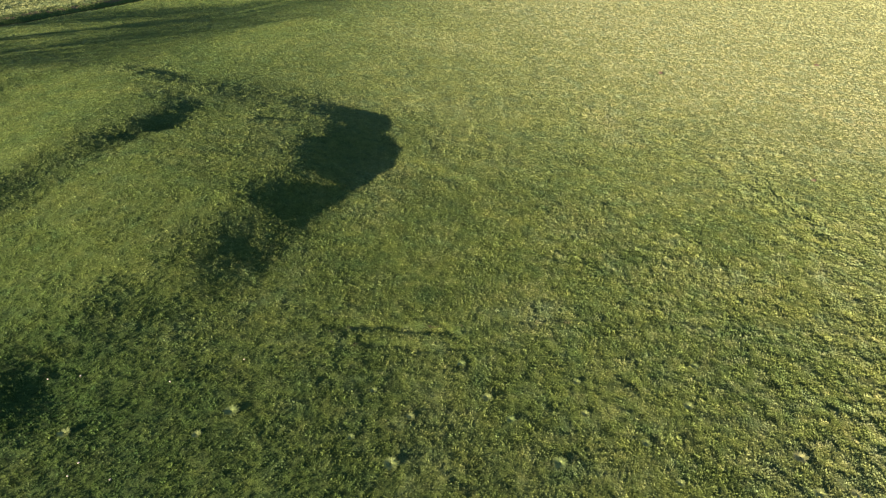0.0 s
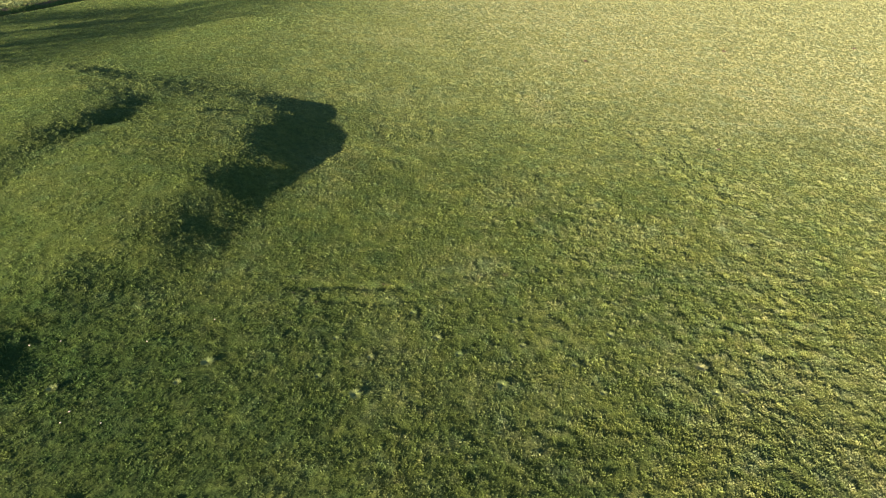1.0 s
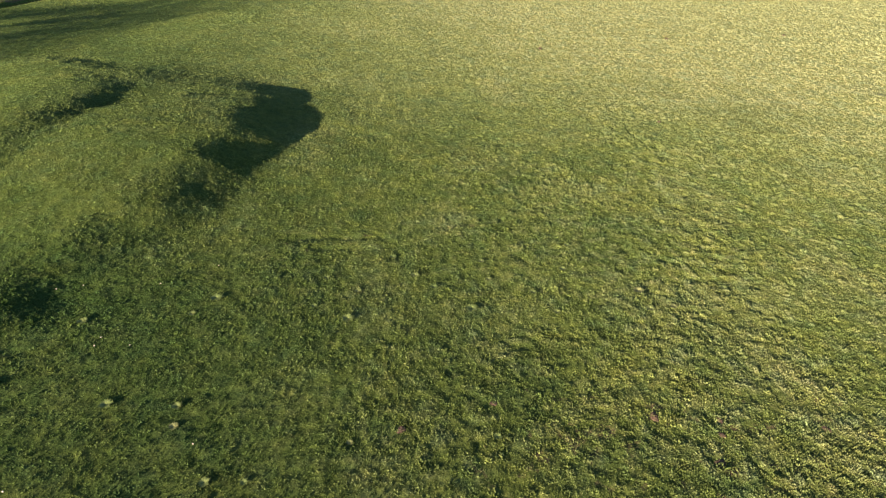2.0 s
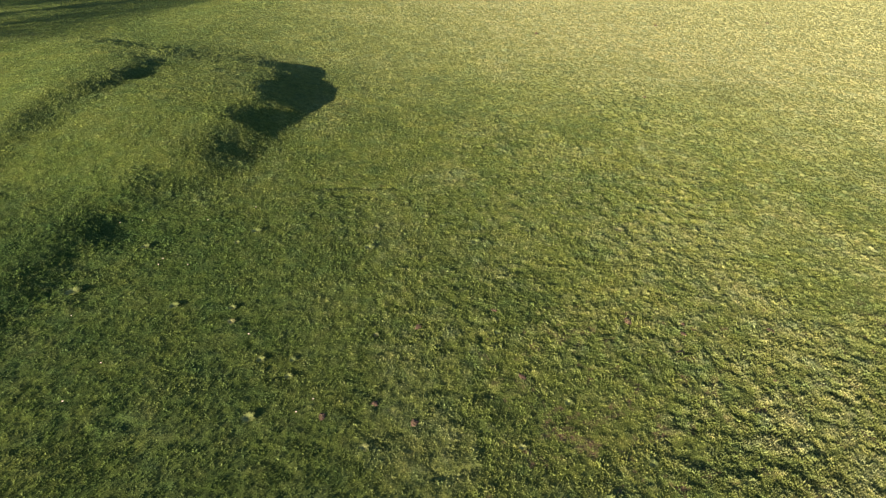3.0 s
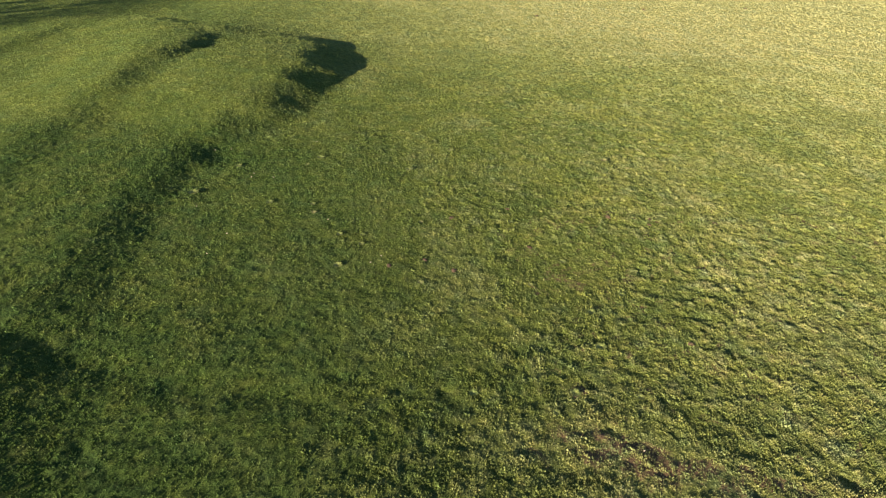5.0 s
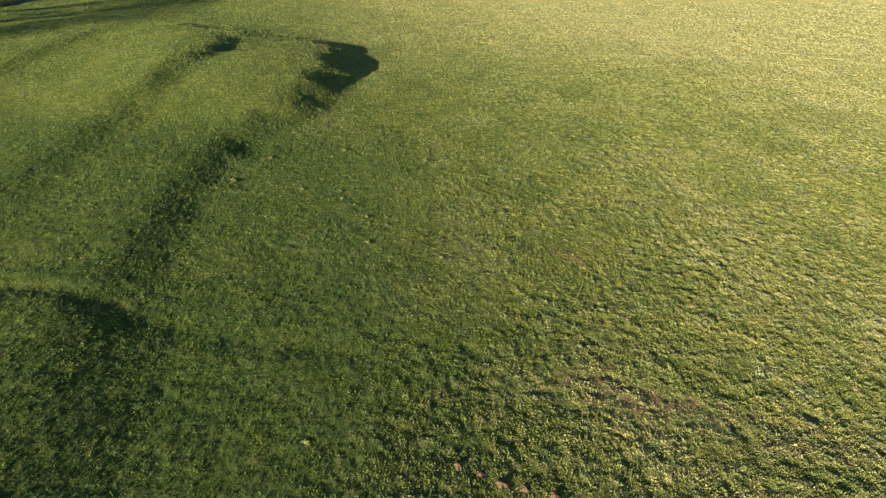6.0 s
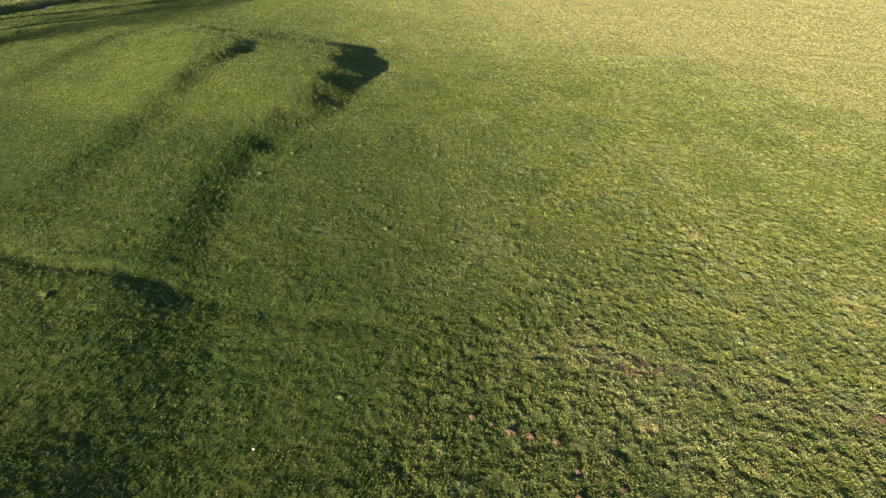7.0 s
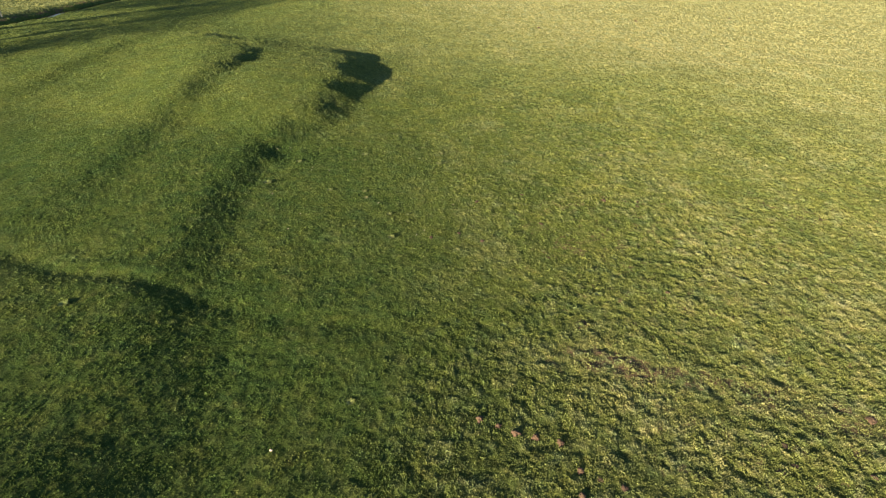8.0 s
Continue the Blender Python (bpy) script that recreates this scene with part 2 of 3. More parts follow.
def weeds_and_dimming(x, y):
    """How far the pale sward is darkened, 0 to 1: dark broad-leaved weed along the banks and by the ditch, a dark spot
    in the bank, lush grass over the western field, and dimmer light painted over the south-west.
    """
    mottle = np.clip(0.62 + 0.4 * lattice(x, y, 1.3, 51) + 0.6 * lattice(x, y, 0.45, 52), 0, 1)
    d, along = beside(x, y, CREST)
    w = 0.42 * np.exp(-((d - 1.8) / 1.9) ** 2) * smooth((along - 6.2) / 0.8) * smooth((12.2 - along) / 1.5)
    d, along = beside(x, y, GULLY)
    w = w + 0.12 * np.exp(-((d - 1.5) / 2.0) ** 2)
    # hollow by the ditch: weed growth, deepened to paint the slope's shade
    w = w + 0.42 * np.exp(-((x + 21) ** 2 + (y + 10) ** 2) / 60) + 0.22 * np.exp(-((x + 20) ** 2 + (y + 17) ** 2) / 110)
    # south-west darkened in colour, for lens falloff and the slant of light
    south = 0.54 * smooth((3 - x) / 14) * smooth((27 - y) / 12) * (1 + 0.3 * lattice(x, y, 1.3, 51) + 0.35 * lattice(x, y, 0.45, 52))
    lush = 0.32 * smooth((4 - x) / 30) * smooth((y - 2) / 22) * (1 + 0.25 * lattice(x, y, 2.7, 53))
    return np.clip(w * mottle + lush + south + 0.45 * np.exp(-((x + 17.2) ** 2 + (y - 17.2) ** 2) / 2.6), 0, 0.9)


def wear(x, y):
    """How far the earth is laid bare along the tracks and the trodden places."""
    w = 0
    for line, much, wide in ((TRACK, 0.10, 1.0), (RUT, 0.10, 0.9), (TRODDEN, 0.08, 2.5)):
        d, along = beside(x, y, line)
        w = w + much * np.exp(-(d / wide) ** 2)
    d, along = beside(x, y, STREAM)
    w = w + 0.12 * np.exp(-((x - 5.6) ** 2 + (y + 13.7) ** 2) / 3.0)
    w = w + 0.12 * ruts(x, y)
    return w + 0.30 * np.exp(-((d - 1.6) / 0.7) ** 2) + 0.17 * smooth((x + 4) / 12) * smooth((18 - y) / 14)


def height(x, y, r):
    """The ground's height, with its lumps and hoof-pits, where it is as rough as r says."""
    wx, wy = x + 0.2 * lattice(x, y, 0.9, 13), y + 0.2 * lattice(x, y, 0.9, 14)
    z = relief(x, y) + 0.055 * lattice(x, y, 7.0, 11) + 0.014 * lattice(x, y, 2.6, 12)
    pits = np.maximum(lattice(wx, wy, 0.55, 17) + 0.25 * lattice(x, y, 2.4, 19) - 0.38, 0)
    far = smooth((y - 24) / 20) * (0.55 + 0.45 * smooth((x + 12) / 14))
    z = z - (0.02 + 0.09 * r) * pits + far * (0.03 * lattice(wx, wy, 3.1, 28) + 0.034 * lattice(wx, wy, 1.4, 26) + 0.036 * lattice(wx, wy, 0.75, 27))
    z = z + r * (0.007 * lattice(wx, wy, 0.9, 18) + 0.044 * lattice(wx, wy, 0.45, 15) + 0.022 * lattice(wx, wy, 0.24, 24))
    return z + 0.008 * lattice(wx, wy, 1.1, 16) + 0.013 * lattice(wx, wy, 0.36, 20) + 0.009 * lattice(wx, wy, 0.22, 25)


def spaced(*stretches):
    """Grid lines over stretches of (from, to, step)."""
    out = [np.arange(a, b, s) for a, b, s in stretches]
    return np.concatenate(out)


def mesh_of(name, verts, faces, material, smooth_faces=False):
    """A mesh from arrays of corners and of faces that all have as many corners."""
    me = bpy.data.meshes.new(name)
    n, k = faces.shape
    me.vertices.add(len(verts))
    me.vertices.foreach_set("co", verts.astype(np.float32).ravel())
    me.loops.add(n * k)
    me.loops.foreach_set("vertex_index", faces.astype(np.int32).ravel())
    me.polygons.add(n)
    me.polygons.foreach_set("loop_start", np.arange(0, n * k, k, dtype=np.int32))
    me.polygons.foreach_set("use_smooth", np.full(n, smooth_faces))
    me.update(calc_edges=True)
    me.materials.append(material)
    return me


def outward(start, sign):
    """Grid lines that grow apart, out to the horizon."""
    at, step, out = start, 0.8, []
    while abs(at) < 2600:
        step *= 1.16
        at += sign * step
        out.append(at)
    return np.array(out[::sign] if sign > 0 else out[::-1])


class Survey:
    """A grid over a stretch of the ground: its lines, heights, roughness, straw colour with far glow, weed cover with
    dimming, and wear.
    """

    def __init__(self, gx, gy):
        self.gx, self.gy = gx, gy
        self.x, self.y = np.meshgrid(gx, gy)
        rough = roughness(self.x, self.y)
        self.z = height(self.x, self.y, rough)
        self.kept = {"z": self.z, "rough": rough, "dry_glow": dryness_and_glow(self.x, self.y, rough), "weedy_dim": weeds_and_dimming(self.x, self.y), "worn": wear(self.x, self.y)}

    def at(self, grid, x, y):
        gx, gy = self.gx, self.gy
        i = np.clip(np.searchsorted(gx, x) - 1, 0, len(gx) - 2)
        j = np.clip(np.searchsorted(gy, y) - 1, 0, len(gy) - 2)
        a, b = (x - gx[i]) / (gx[i + 1] - gx[i]), (y - gy[j]) / (gy[j + 1] - gy[j])
        return (grid[j, i] * (1 - a) + grid[j, i + 1] * a) * (1 - b) + (grid[j + 1, i] * (1 - a) + grid[j + 1, i + 1] * a) * b


COARSE, FINE = 0.33, 0.11
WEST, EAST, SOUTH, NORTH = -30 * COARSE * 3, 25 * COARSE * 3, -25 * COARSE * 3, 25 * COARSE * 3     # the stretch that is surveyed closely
wide = Survey(np.concatenate([outward(-72 + WEST % COARSE, -1), np.arange(-218, 239) * COARSE + WEST % COARSE, spaced((79.4, 170, 0.9)), outward(170, 1)]),
              np.concatenate([outward(-56, -1), spaced((-56, -34, 0.7)), np.arange(-102, 201) * COARSE, spaced((66.7, 105, 0.4), (105, 150, 0.9)), outward(150, 1)]))
near = Survey(np.arange(round((EAST - WEST) / FINE) + 1) * FINE + WEST, np.arange(round((NORTH - SOUTH) / FINE) + 1) * FINE + SOUTH)
rim = np.zeros(near.z.shape, bool)
rim[0], rim[-1], rim[:, 0], rim[:, -1] = True, True, True, True
near.z[rim] = wide.at(wide.z, near.x[rim], near.y[rim])


def sample(what, x, y):
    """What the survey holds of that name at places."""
    inside = (x > WEST) & (x < EAST) & (y > SOUTH) & (y < NORTH)
    return np.where(inside, near.at(near.kept[what], x, y), wide.at(wide.kept[what], x, y))


def land(x, y):
    return sample("z", x, y)


def given(me, name, values):
    """A value of its own for each corner of a mesh."""
    me.attributes.new(name, "FLOAT", "POINT").data.foreach_set("value", values.astype(np.float32).ravel())


def cells(survey, start, keep):
    """The faces of a survey's grid whose middles are to be kept, with corners counted from start."""
    ny, nx = survey.z.shape
    corner = start + (np.arange(ny - 1)[:, None] * nx + np.arange(nx - 1)[None])
    mx, my = (survey.gx[:-1] + survey.gx[1:]) / 2, (survey.gy[:-1] + survey.gy[1:]) / 2
    corner = corner[keep(*np.meshgrid(mx, my))]
    return np.stack([corner, corner + 1, corner + nx + 1, corner + nx], 1)


both = (wide, near)
ground = new("ground", mesh_of("ground", np.concatenate([np.stack([g.x.ravel(), g.y.ravel(), g.z.ravel()], 1) for g in both]),
                               np.concatenate([cells(wide, 0, lambda x, y: ~((x > WEST) & (x < EAST) & (y > SOUTH) & (y < NORTH))),
                                               cells(near, wide.z.size, lambda x, y: x > -1e9)]), TURF, True))
for name in ("dry_glow", "weedy_dim", "worn"):
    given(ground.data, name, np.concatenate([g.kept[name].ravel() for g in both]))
tagged(ground, "uneven green pasture turf with banks, hollows and tussocks", "ground", kind="structure")


# ---- grass ----
def tufts(x, y, wide, tall, leaves, slim=1.0):
    """Arrays of one tuft at each place: pointed leaves, dense and upright in its middle, lower and leaning out at its rim."""
    n = len(x) * leaves
    x, y, wide, tall = (np.repeat(v, leaves) for v in (x, y, wide, tall))
    w, far = rng.uniform(0, 2 * np.pi, n), np.sqrt(rng.uniform(0, 1, n))
    rx, ry = x + np.cos(w) * far * wide * 0.42, y + np.sin(w) * far * wide * 0.42
    z = land(rx, ry)
    up = tall * (1 - 0.55 * far * far) * rng.uniform(0.72, 1.06, n)
    out = up * (0.15 + 0.65 * far) * rng.uniform(0.3, 1.3, n)
    turn = rng.uniform(0, np.pi, n)
    dx, dy = np.cos(turn), np.sin(turn)
    half = slim * wide * rng.uniform(0.13, 0.26, n)
    lean = w + rng.normal(0, 0.7, n)
    return np.stack([np.stack([rx - dx * half, ry - dy * half, z - 0.015], 1), np.stack([rx + dx * half, ry + dy * half, z - 0.015], 1),
                     np.stack([rx + np.cos(lean) * out, ry + np.sin(lean) * out, z + up], 1)], 1).reshape(-1, 3)


def away(x, y):
    """How far a place lies from the nearest stretch of the strip that is overlooked, from a height of 22 m, 30 m at least."""
    ax, ay, bx, by = 1.0, 2.0, -8.0, -35.0
    t = np.clip(((x - ax) * (bx - ax) + (y - ay) * (by - ay)) / ((bx - ax) ** 2 + (by - ay) ** 2), 0, 1)
    return np.maximum(30, np.hypot(22, np.hypot(x - ax - t * (bx - ax), y - ay - t * (by - ay))))


def overlooked(x, y):
    """Whether a place lies in the wedge of pasture that the sward is sown closely on."""
    return (x < np.minimum(19 + 0.84 * (y + 24), 34 + 0.84 * (y + 5))) & (x > -31 - 0.44 * (y + 18))


def sown(x0, x1, y0, y1, pitch):
    """Places for tufts over a field, about pitch apart 30 m away and further apart the further off they are."""
    step = pitch * (float(away(np.array([(x0 + x1) / 2]), np.array([(y0 + y1) / 2]))[0]) / 30) ** 0.62
    x, y = np.meshgrid(np.arange(x0, x1, step), np.arange(y0, y1, step))
    x, y = x.ravel() + rng.uniform(-0.45, 0.45, x.size) * step, y.ravel() + rng.uniform(-0.45, 0.45, x.size) * step
    inside = overlooked(x, y)
    return x[inside], y[inside], np.full(int(inside.sum()), step / pitch)


def outskirts(x0, x1, y0, y1, step):
    """Places for tufts in the parts of the pasture round the close sward."""
    x, y = np.meshgrid(np.arange(x0, x1, step), np.arange(y0, y1, step))
    x, y = x.ravel() + rng.uniform(-0.5, 0.5, x.size) * step, y.ravel() + rng.uniform(-0.5, 0.5, x.size) * step
    outside = ~overlooked(x, y) | (y < -30)
    return x[outside], y[outside]


def meadow(pitch):
    xs, ys = (-90, -60, -45, -35, -25, -15, -5, 5, 15, 25, 35, 45, 60, 80, 110, 150), (-30, -20, -10, 0, 10, 20, 30, 40, 50, 62, 76, 92, 110, 160)
    fields = [sown(x0, x1, y0, y1, pitch) for x0, x1 in zip(xs[:-1], xs[1:]) for y0, y1 in zip(ys[:-1], ys[1:])]
    return (np.concatenate(a) for a in zip(*fields))


# the close sward
tx, ty, scale = meadow(0.205)
keep = rng.uniform(0, 1, len(tx)) > 0.75 * ruts(tx, ty)
tx, ty, scale = tx[keep], ty[keep], scale[keep]
rough = sample("rough", tx, ty)
thick = np.clip(0.5 + 0.4 * lattice(tx, ty, 0.5, 21) + 0.3 * lattice(tx, ty, 1.7, 22), 0, 1)
spread = np.where(scale < 1.3, 0.25, 0.34) * scale * rng.lognormal(0, 0.22, len(tx)) * (0.9 + 0.3 * rough)
tall = (np.where(scale < 1.3, 0.056, 0.041) + 0.045 * rough) * (0.6 + 0.8 * thick) * rng.uniform(0.6, 1.4, len(tx))
tone = rng.lognormal(0, np.where(scale < 1.3, 0.18, 0.08), len(tx))
# coarse leafy tufts, where the ground is rough
cx, cy, cscale = meadow(0.42)
crough = sample("rough", cx, cy)
keep = rng.uniform(0, 1, len(cx)) < 1.3 * (crough - 0.28) * smooth((1.75 - cscale) / 0.4)
cx, cy, cscale, crough = cx[keep], cy[keep], cscale[keep], crough[keep]
cwide = 0.36 * cscale ** 0.4 * rng.lognormal(0, 0.2, len(cx))
ctall = cwide * rng.uniform(0.18, 0.32, len(cx))
ctone = rng.lognormal(0.05, 0.15, len(cx))
# many leaves to a tuft where it is seen from nearby, few far off
sorts = [(tx[m], ty[m], spread[m], tall[m], tone[m], leaves, slim) for m, leaves, slim in ((scale < 1.3, 11, 0.58), ((scale >= 1.3) & (scale < 1.9), 7, 0.84), (scale >= 1.9, 5, 1.05))]
sorts.append((cx, cy, cwide, ctall, ctone, 34, 0.50))
ox, oy = outskirts(-62, 72, -62, 44, 0.56)
sorts.append((ox, oy, 0.80 * rng.lognormal(0, 0.2, len(ox)), 0.11 * rng.uniform(0.6, 1.4, len(ox)), rng.lognormal(0, 0.1, len(ox)), 8, 0.60))
verts = np.concatenate([tufts(x, y, w, h, leaves, slim) for x, y, w, h, t, leaves, slim in sorts])
each = np.concatenate([np.full(len(x), 3 * leaves) for x, y, w, h, t, leaves, slim in sorts])
px, py, tone = (np.concatenate([a[k] for a in sorts]) for k in (0, 1, 4))
grass = new("grass", mesh_of("grass", verts, np.arange(len(verts)).reshape(-1, 3), BLADES))
given(grass.data, "dry_glow", np.repeat(sample("dry_glow", px, py), each))
given(grass.data, "weedy_dim", np.repeat(sample("weedy_dim", px, py), each))
given(grass.data, "tone", np.repeat(tone, each))
tagged(grass, "short grazed green grass of a pasture", "grass", kind="stuff")


# ---- trees beyond the edge of the field, whose shade lies across its far corner ----
def part(name, me, parent, label=""):
    ob = new(name, me)
    ob.parent = parent
    return tagged(ob, label)


def bark_material():
    m, nodes, links, b = shader("bark")
    tc = nodes.new("ShaderNodeTexCoord")
    n = noise_of(nodes, links, tc.outputs["Object"], 6.0, 6.0, 0.7)
    links.new(ramp(nodes, links, n, [(0.3, (0.05, 0.038, 0.028)), (0.7, (0.16, 0.125, 0.09))]), b.inputs["Base Color"])
    b.inputs["Roughness"].default_value = 0.9
    return m


def leaf_material():
    m, nodes, links, b = shader("leaves")
    geo = nodes.new("ShaderNodeNewGeometry")
    links.new(ramp(nodes, links, geo.outputs["Random Per Island"], [(0.0, (0.035, 0.06, 0.015)), (1.0, (0.10, 0.13, 0.035))]), b.inputs["Base Color"])
    b.inputs["Roughness"].default_value = 0.6
    return m


def limb(bm, a, b, ra, rb):
    """A tapered, slightly bent branch from a to b."""
    a, b = Vector(a), Vector(b)
    way = b - a
    side = way.orthogonal().normalized()
    other = way.cross(side).normalized()
    bend = side * way.length * random.uniform(-0.08, 0.08) + other * way.length * random.uniform(-0.08, 0.08)
    rings = []
    for k in range(5):
        t = k / 4
        c, r = a + way * t + bend * math.sin(math.pi * t), ra + (rb - ra) * t
        rings.append([bm.verts.new(c + side * r * math.cos(w) + other * r * math.sin(w)) for w in [i * math.tau / 7 for i in range(7)]])
    for lo, hi in zip(rings[:-1], rings[1:]):
        for i in range(7):
            bm.faces.new((lo[i], lo[(i + 1) % 7], hi[(i + 1) % 7], hi[i]))


def tree(x, y, tall, spread, leaves):
    top = new("tree")
    top.location = (x, y, float(land(np.array([x]), np.array([y]))[0]) - 0.1)
    bm = bmesh.new()
    limb(bm, (0, 0, 0), (0.2, 0.1, tall * 0.55), tall * 0.028, tall * 0.014)
    clumps = []
    for k in range(16):
        w, z = k * 2.4 + random.uniform(-0.4, 0.4), tall * random.uniform(0.18, 0.55)
        reach = spread * random.uniform(0.55, 1.0)
        end = (math.cos(w) * reach, math.sin(w) * reach, min(tall * 0.96, z + tall * random.uniform(0.08, 0.42)))
        limb(bm, (0.1, 0.05, z), end, tall * 0.010, tall * 0.003)
        clumps.append(end)
        clumps.append((end[0] * 0.55, end[1] * 0.55, (end[2] + z) / 2 + tall * 0.1))
    clumps.append((0.2, 0, tall * 0.95))
    me = bpy.data.meshes.new("trunk")
    bm.to_mesh(me)
    bm.free()
    me.materials.append(BARK)
    part("trunk", me, top)
    c = np.array(clumps)[rng.integers(0, len(clumps), leaves)] + rng.normal(0, 1, (leaves, 3)) * np.array([0.31, 0.31, 0.22]) * spread
    c[:, 2] = np.clip(c[:, 2], tall * 0.12, tall)
    u, v = rng.normal(0, 1, (leaves, 3)), rng.normal(0, 1, (leaves, 3))
    u, v = u / np.linalg.norm(u, axis=1)[:, None] * 0.15, v / np.linalg.norm(v, axis=1)[:, None] * 0.10
    quad = np.stack([c - u, c - v, c + u, c + v], 1).reshape(-1, 3)
    part("crown", mesh_of("crown", quad, np.arange(len(quad)).reshape(-1, 4), LEAVES), top)
    return tagged(top, "broad-leaved tree with a dense crown beside the pasture", "tree", "trees beside the pasture")


BARK, LEAVES = bark_material(), leaf_material()
for x, y, tall, spread in ((-77.5, 43.5, 17.5, 5.0), (-73.5, 39.5, 14.2, 4.8), (-70.5, 35.5, 9.0, 4.0), (-82.0, 48.0, 12.0, 3.6)):
    tree(x, y, tall, spread, 3500)


# ---- small things in the grass ----
def stand(ob, x, y, sunk=0.0, turn=0.0, size=1.0):
    ob.matrix_world = pose(x, y, float(land(np.array([x]), np.array([y]))[0]) - sunk, 0, 0, turn) @ Matrix.Diagonal((size, size, size, 1))
    return ob


def tussock_mesh(seed):
    """A dense tuft of arching blades, each a bent strip that thins to a point."""
    g = np.random.default_rng(seed)
    n = 260
    w, root, reach, tall = g.uniform(0, 2 * np.pi, n), g.uniform(0, 0.13, n), g.uniform(0.05, 0.20, n), g.uniform(0.04, 0.10, n)
    bx, by = np.cos(w) * root, np.sin(w) * root
    sx, sy = -np.sin(w) * 0.017, np.cos(w) * 0.017
    rows = []
    for t, wide in ((0.0, 1.0), (0.5, 1.1), (1.0, 0.05)):
        out, up = reach * t * t, tall * (t - 0.30 * t * t) * 1.4 - (0.05 if t == 0 else 0)
        cx, cy = bx + np.cos(w) * out, by + np.sin(w) * out
        rows += [np.stack([cx - sx * wide, cy - sy * wide, up], 1), np.stack([cx + sx * wide, cy + sy * wide, up], 1)]
    verts = np.stack(rows, 1).reshape(-1, 3)
    faces = np.arange(n)[:, None, None] * 6 + np.array([[0, 1, 3, 2], [2, 3, 5, 4]])[None]
    return mesh_of("tussock", verts, faces.reshape(-1, 4), TUSSOCK)


def mound_mesh(seed, flat):
    """A crumbly heap of thrown-up earth, lumpy and low, that runs out flat at its foot."""
    g = np.random.default_rng(seed)
    bm = bmesh.new()
    rings, around = 6, 14
    lobes = g.uniform(-0.18, 0.18, 5)
    top = bm.verts.new((0, 0, 0.22 * flat))
    last = None
    for k in range(1, rings + 1):
        ring = []
        for i in range(around):
            a = i * math.tau / around
            edge = 1 + sum(l * math.cos((j + 1) * a + j) for j, l in enumerate(lobes))
            r = 0.40 * k / rings * edge
            z = 0.22 * flat * (1 - (k / rings) ** 1.5) + g.uniform(-0.022, 0.030) - (0.06 if k == rings else 0)
            ring.append(bm.verts.new((r * math.cos(a) + g.uniform(-0.015, 0.015), r * math.sin(a) + g.uniform(-0.015, 0.015), z)))
        for i in range(around):
            j = (i + 1) % around
            if last is None:
                bm.faces.new((top, ring[i], ring[j]))
            else:
                bm.faces.new((last[i], ring[i], ring[j], last[j]))
        last = ring
    me = bpy.data.meshes.new("heap")
    bm.to_mesh(me)
    bm.free()
    me.materials.append(RED_EARTH)
    return me


def speck_mesh(seed):
    """A small, flattish, uneven body in the shape of a stone, for the pale specks."""
    g = np.random.default_rng(seed)
    bm = bmesh.new()
    bmesh.ops.create_icosphere(bm, subdivisions=2, radius=0.07)
    for v in bm.verts:
        v.co = Vector((v.co.x * 1.25, v.co.y * 0.9, v.co.z * 0.6)) * float(g.uniform(0.86, 1.14))
    me = bpy.data.meshes.new("stone")
    bm.to_mesh(me)
    bm.free()
    me.materials.append(PALE)
    return me


def tussock_material():
    m, nodes, links, b = shader("tussock_blades")
    geo = nodes.new("ShaderNodeNewGeometry")
    own = nodes.new("ShaderNodeObjectInfo")
    green = ramp(nodes, links, own.outputs["Random"], [(0.0, (0.088, 0.138, 0.042)), (0.6, (0.118, 0.160, 0.055)), (1.0, (0.155, 0.180, 0.082))])
    shade = ramp(nodes, links, geo.outputs["Random Per Island"], [(0.0, (0.7, 0.75, 0.6)), (1.0, (1.35, 1.3, 1.25))])
    links.new(blend(nodes, links, "MULTIPLY", 1.0, green, shade), b.inputs["Base Color"])
    b.inputs["Roughness"].default_value = 0.6
    return m


TUSSOCK = tussock_material()
PALE = earth_material("pale_matter", (0.28, 0.27, 0.24), (0.44, 0.43, 0.39))
tuft_meshes = [tussock_mesh(k) for k in range(5)]
heap_meshes = [mound_mesh(60 + k, f) for k, f in enumerate((1.3, 1.1, 0.55, 0.35))]
speck_meshes = [speck_mesh(80 + k) for k in range(3)]

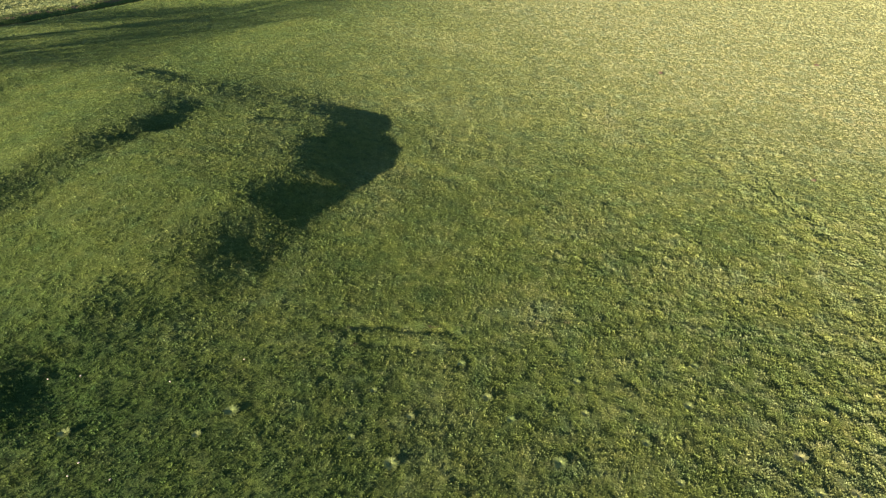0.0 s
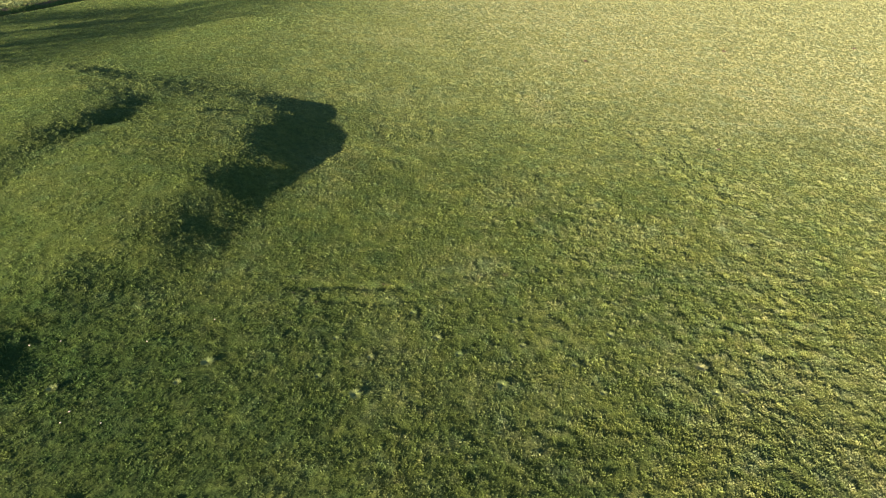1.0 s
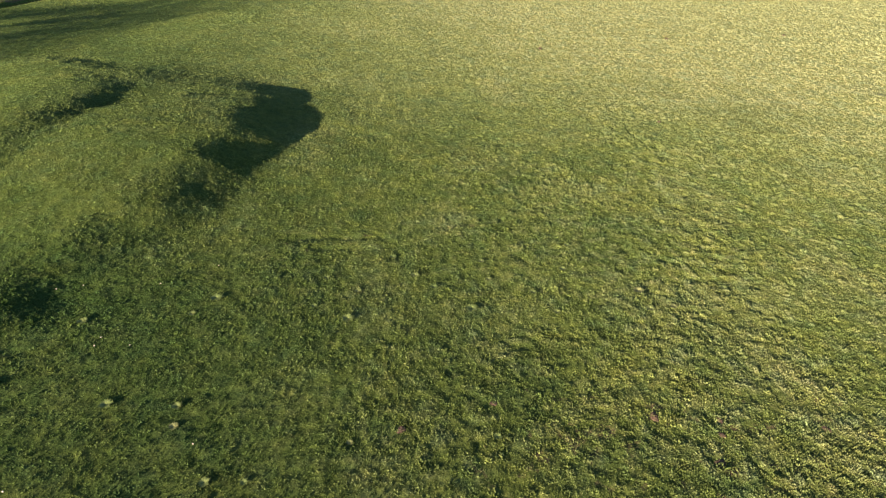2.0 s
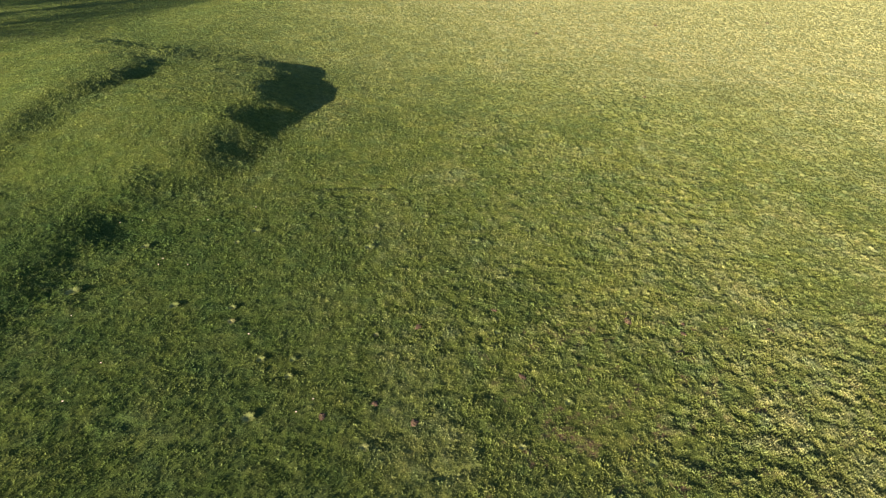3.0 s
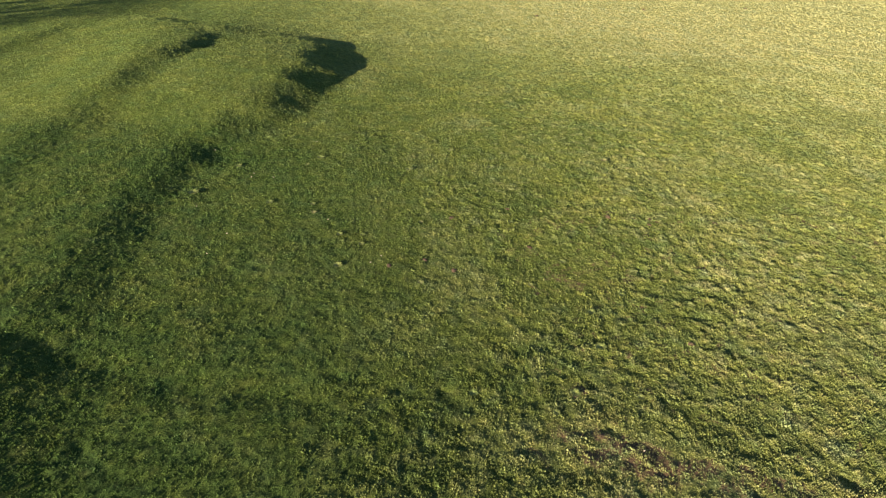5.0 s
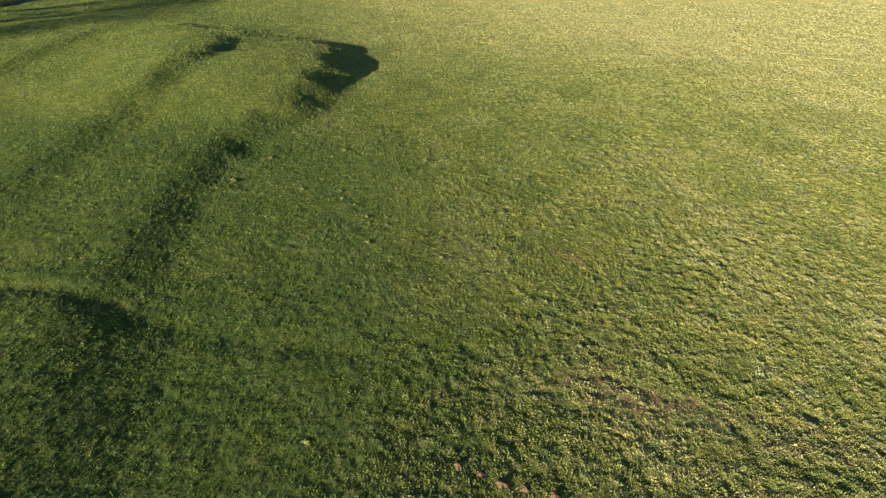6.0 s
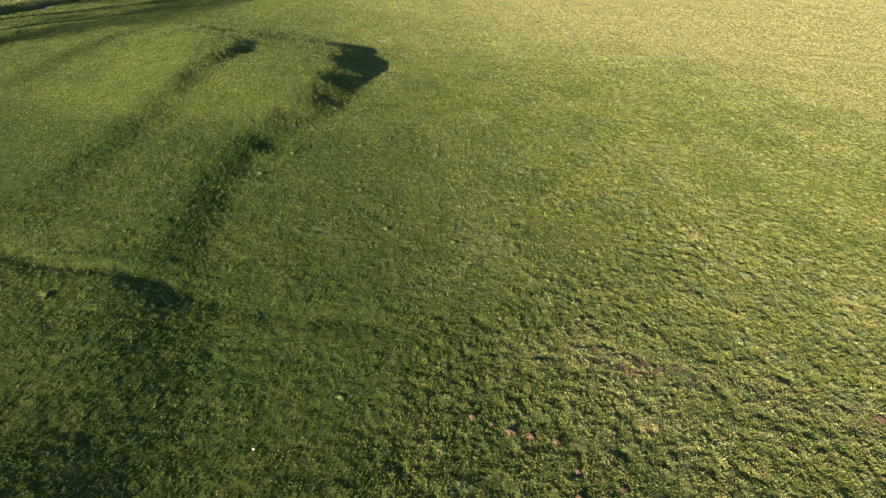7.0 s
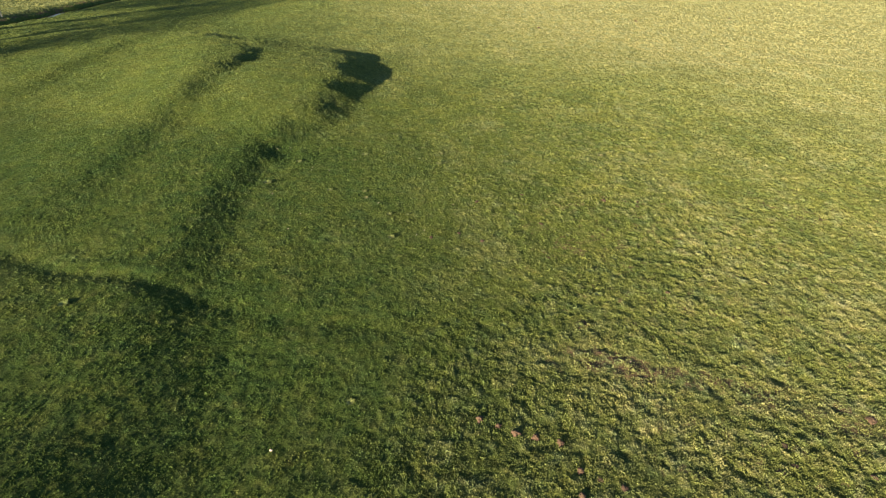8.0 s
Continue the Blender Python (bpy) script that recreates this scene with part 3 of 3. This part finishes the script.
# standing well clear of the grazed sward: x, y, size
TUSSOCKS = [
    (-8.7, 17.0, 1.3), (-1.6, 14.9, 1.3), (5.3, 15.5, 1.3), (1.2, 20.9, 0.9), (-14.9, 15.3, 1.0), (-2.8, 18.8, 0.7), (-1.0, 17.4, 0.8), (2.4, 18.8, 1.0),
    (3.4, 17.6, 0.9), (6.7, 20.1, 0.8), (11.7, 19.0, 1.0), (12.8, 21.6, 0.9), (15.6, 16.4, 1.3), (6.8, 18.2, 0.8), (-3.4, 16.1, 0.7), (-9.7, 15.7, 0.8),
    (-17.4, 11.0, 1.5), (-12.0, 9.6, 1.1), (-9.0, 9.3, 0.9), (-8.9, 8.2, 0.8), (-7.1, 5.3, 0.9), (-5.6, 5.2, 0.7), (-7.2, 1.7, 1.2), (-1.5, 6.8, 0.6),
    (-2.3, -0.2, 0.8), (-27.9, -5.8, 1.3), (-10.6, -14.8, 1.0), (7.5, -10.0, 0.8), (9.2, 16.8, 0.9), (15.6, 14.7, 1.1), (21.6, 18.7, 0.8), (21.1, 16.3, 0.9),
    (10.1, 14.9, 0.8), (17.1, 14.8, 0.9), (-0.7, -9.1, 0.9), (6.8, -6.4, 1.2), (4.3, -9.5, 1.1), (7.3, -3.5, 1.0), (3.0, -10.6, 0.8), (4.4, -0.7, 0.7), (9.8, -2.0, 0.8),
    (-5.7, 4.1, 0.8), (7.2, 1.6, 0.9), (4.9, 6.6, 0.8)]
for k, (x, y, size) in enumerate(TUSSOCKS):
    ob = stand(new("grass_tussock", tuft_meshes[k % 5]), x, y, 0.0, k * 77.0, size)
    tagged(ob, "pale yellow-green tussock of longer grass" if size < 1.15 else "large pale yellow-green tussock of longer grass", "tussock", "tussocks in the pasture")

# reddish earth that moles dug up: x, y, size, which heap
MOLEHILLS = [
    (-3.8, -16.6, 0.9, 0), (-2.9, -17.1, 0.8, 1), (-2.1, -17.7, 0.9, 0), (-1.1, -18.0, 0.9, 0), (0.1, -18.5, 0.9, 0), (0.6, -20.2, 0.8, 1), (0.2, -21.6, 0.8, 1),
    (-3.7, 104.5, 1.2, 0), (45.9, 76.8, 1.2, 0), (24.2, 69.7, 1.2, 1), (69.0, 82.1, 1.3, 0), (29.4, 43.5, 0.8, 1)]
for k, (x, y, size, which) in enumerate(MOLEHILLS):
    ob = stand(new("molehill", heap_meshes[which]), x, y, 0.0, k * 53.0, size * 0.66)
    tagged(ob, "small molehill of crumbly red-brown earth in the grass", "molehill", "molehills in the pasture")

# earth laid bare by hooves: x, y, size, which shape
BARE_PATCHES = [
    (1.4, -20.8, 0.7, 2), (18.2, -18.8, 1.4, 2), (12.1, -19.9, 0.9, 3), (10.9, -21.4, 1.1, 3), (11.8, -21.1, 0.8, 3), (2.4, -21.4, 0.8, 2), (15.6, -22.2, 0.9, 2),
    (11.9, -6.6, 0.7, 2), (4.3, -9.6, 0.9, 3), (-4.1, 1.6, 0.8, 3), (20.1, 5.6, 0.8, 3), (-1.8, 2.2, 0.7, 2), (-0.1, 1.0, 0.8, 2), (5.4, 3.4, 0.8, 3),
    (5.1, 8.5, 0.7, 3), (0.7, 7.3, 0.9, 3), (15.4, 6.6, 0.7, 3), (15.0, 5.8, 0.8, 3), (14.2, 4.4, 1.2, 3), (12.4, 7.1, 1.0, 3), (18.1, 2.0, 0.8, 3)]
for k, (x, y, size, which) in enumerate(BARE_PATCHES):
    ob = stand(new("earth_patch", heap_meshes[which]), x, y, 0.0, k * 53.0, size * 0.66)
    tagged(ob, "flat trodden patch of bare red-brown earth", "bare earth", "bare patches in the pasture")

# pale specks of unsettled kind, built as small stones
for k, (x, y) in enumerate([(-17.1, 18.0), (-9.1, 20.1), (-15.9, 18.4), (-11.9, 18.4), (-13.7, 13.4), (-13.6, 14.0), (-12.1, 13.4), (-16.8, 9.0), (-14.3, 5.5),
                            (-15.1, 3.2), (-5.2, 1.9), (-4.5, 2.6), (-7.9, 7.2), (-14.5, -17.6), (6.3, -13.1)]):
    ob = stand(new("stone", speck_meshes[k % 3]), x, y, -0.06, k * 41.0, 0.9 if k == 13 else 0.5)
    tagged(ob, "small pale speck of unsettled kind lying in the short grass", "stone", "stones in the pasture")


# ---- the stream at the field's far edge ----
def water_material():
    m, nodes, links, b = shader("stream_water")
    b.inputs["Base Color"].default_value = (0.012, 0.014, 0.011, 1)
    b.inputs["Roughness"].default_value = 0.08
    tc = nodes.new("ShaderNodeTexCoord")
    bump = node(nodes, "ShaderNodeBump", Strength=0.15, Distance=0.02)
    links.new(noise_of(nodes, links, tc.outputs["Object"], 3.0, 3.0), bump.inputs["Height"])
    links.new(bump.outputs[0], b.inputs["Normal"])
    return m


def stream_bed():
    line, verts = [], []
    for (ax, ay), (bx, by) in zip(STREAM[:-1], STREAM[1:]):
        line += [(ax + (bx - ax) * k / 6, ay + (by - ay) * k / 6, by - ay, ax - bx) for k in range(6)]
    for x, y, nx_, ny_ in line:
        n = math.hypot(nx_, ny_)
        z = float(relief(np.array([x]), np.array([y]))[0]) + 0.25
        for side in (-0.8, 0.8):
            verts.append((x + nx_ / n * side, y + ny_ / n * side, z))
    first_corner = np.arange(len(line) - 1)[:, None] * 2
    return mesh_of("water", np.array(verts), first_corner + np.array([[0, 1, 3, 2]]), water_material(), True)


tagged(new("water", stream_bed()), "narrow dark stream in a cut along the pasture's edge", "stream", kind="structure")


def post_mesh():
    bm = bmesh.new()
    bmesh.ops.create_cone(bm, cap_ends=True, segments=10, radius1=0.09, radius2=0.085, depth=1.15)
    for v in bm.verts:
        v.co.z += 0.475
    bmesh.ops.bevel(bm, geom=[e for e in bm.edges if all(v.co.z > 1.0 for v in e.verts)], offset=0.02, segments=2)
    me = bpy.data.meshes.new("post")
    bm.to_mesh(me)
    bm.free()
    me.materials.append(PALE)
    return me


tagged(stand(new("marker_post", post_mesh()), -61.9, 66.3), "short white-painted marker post beside the stream", "post")
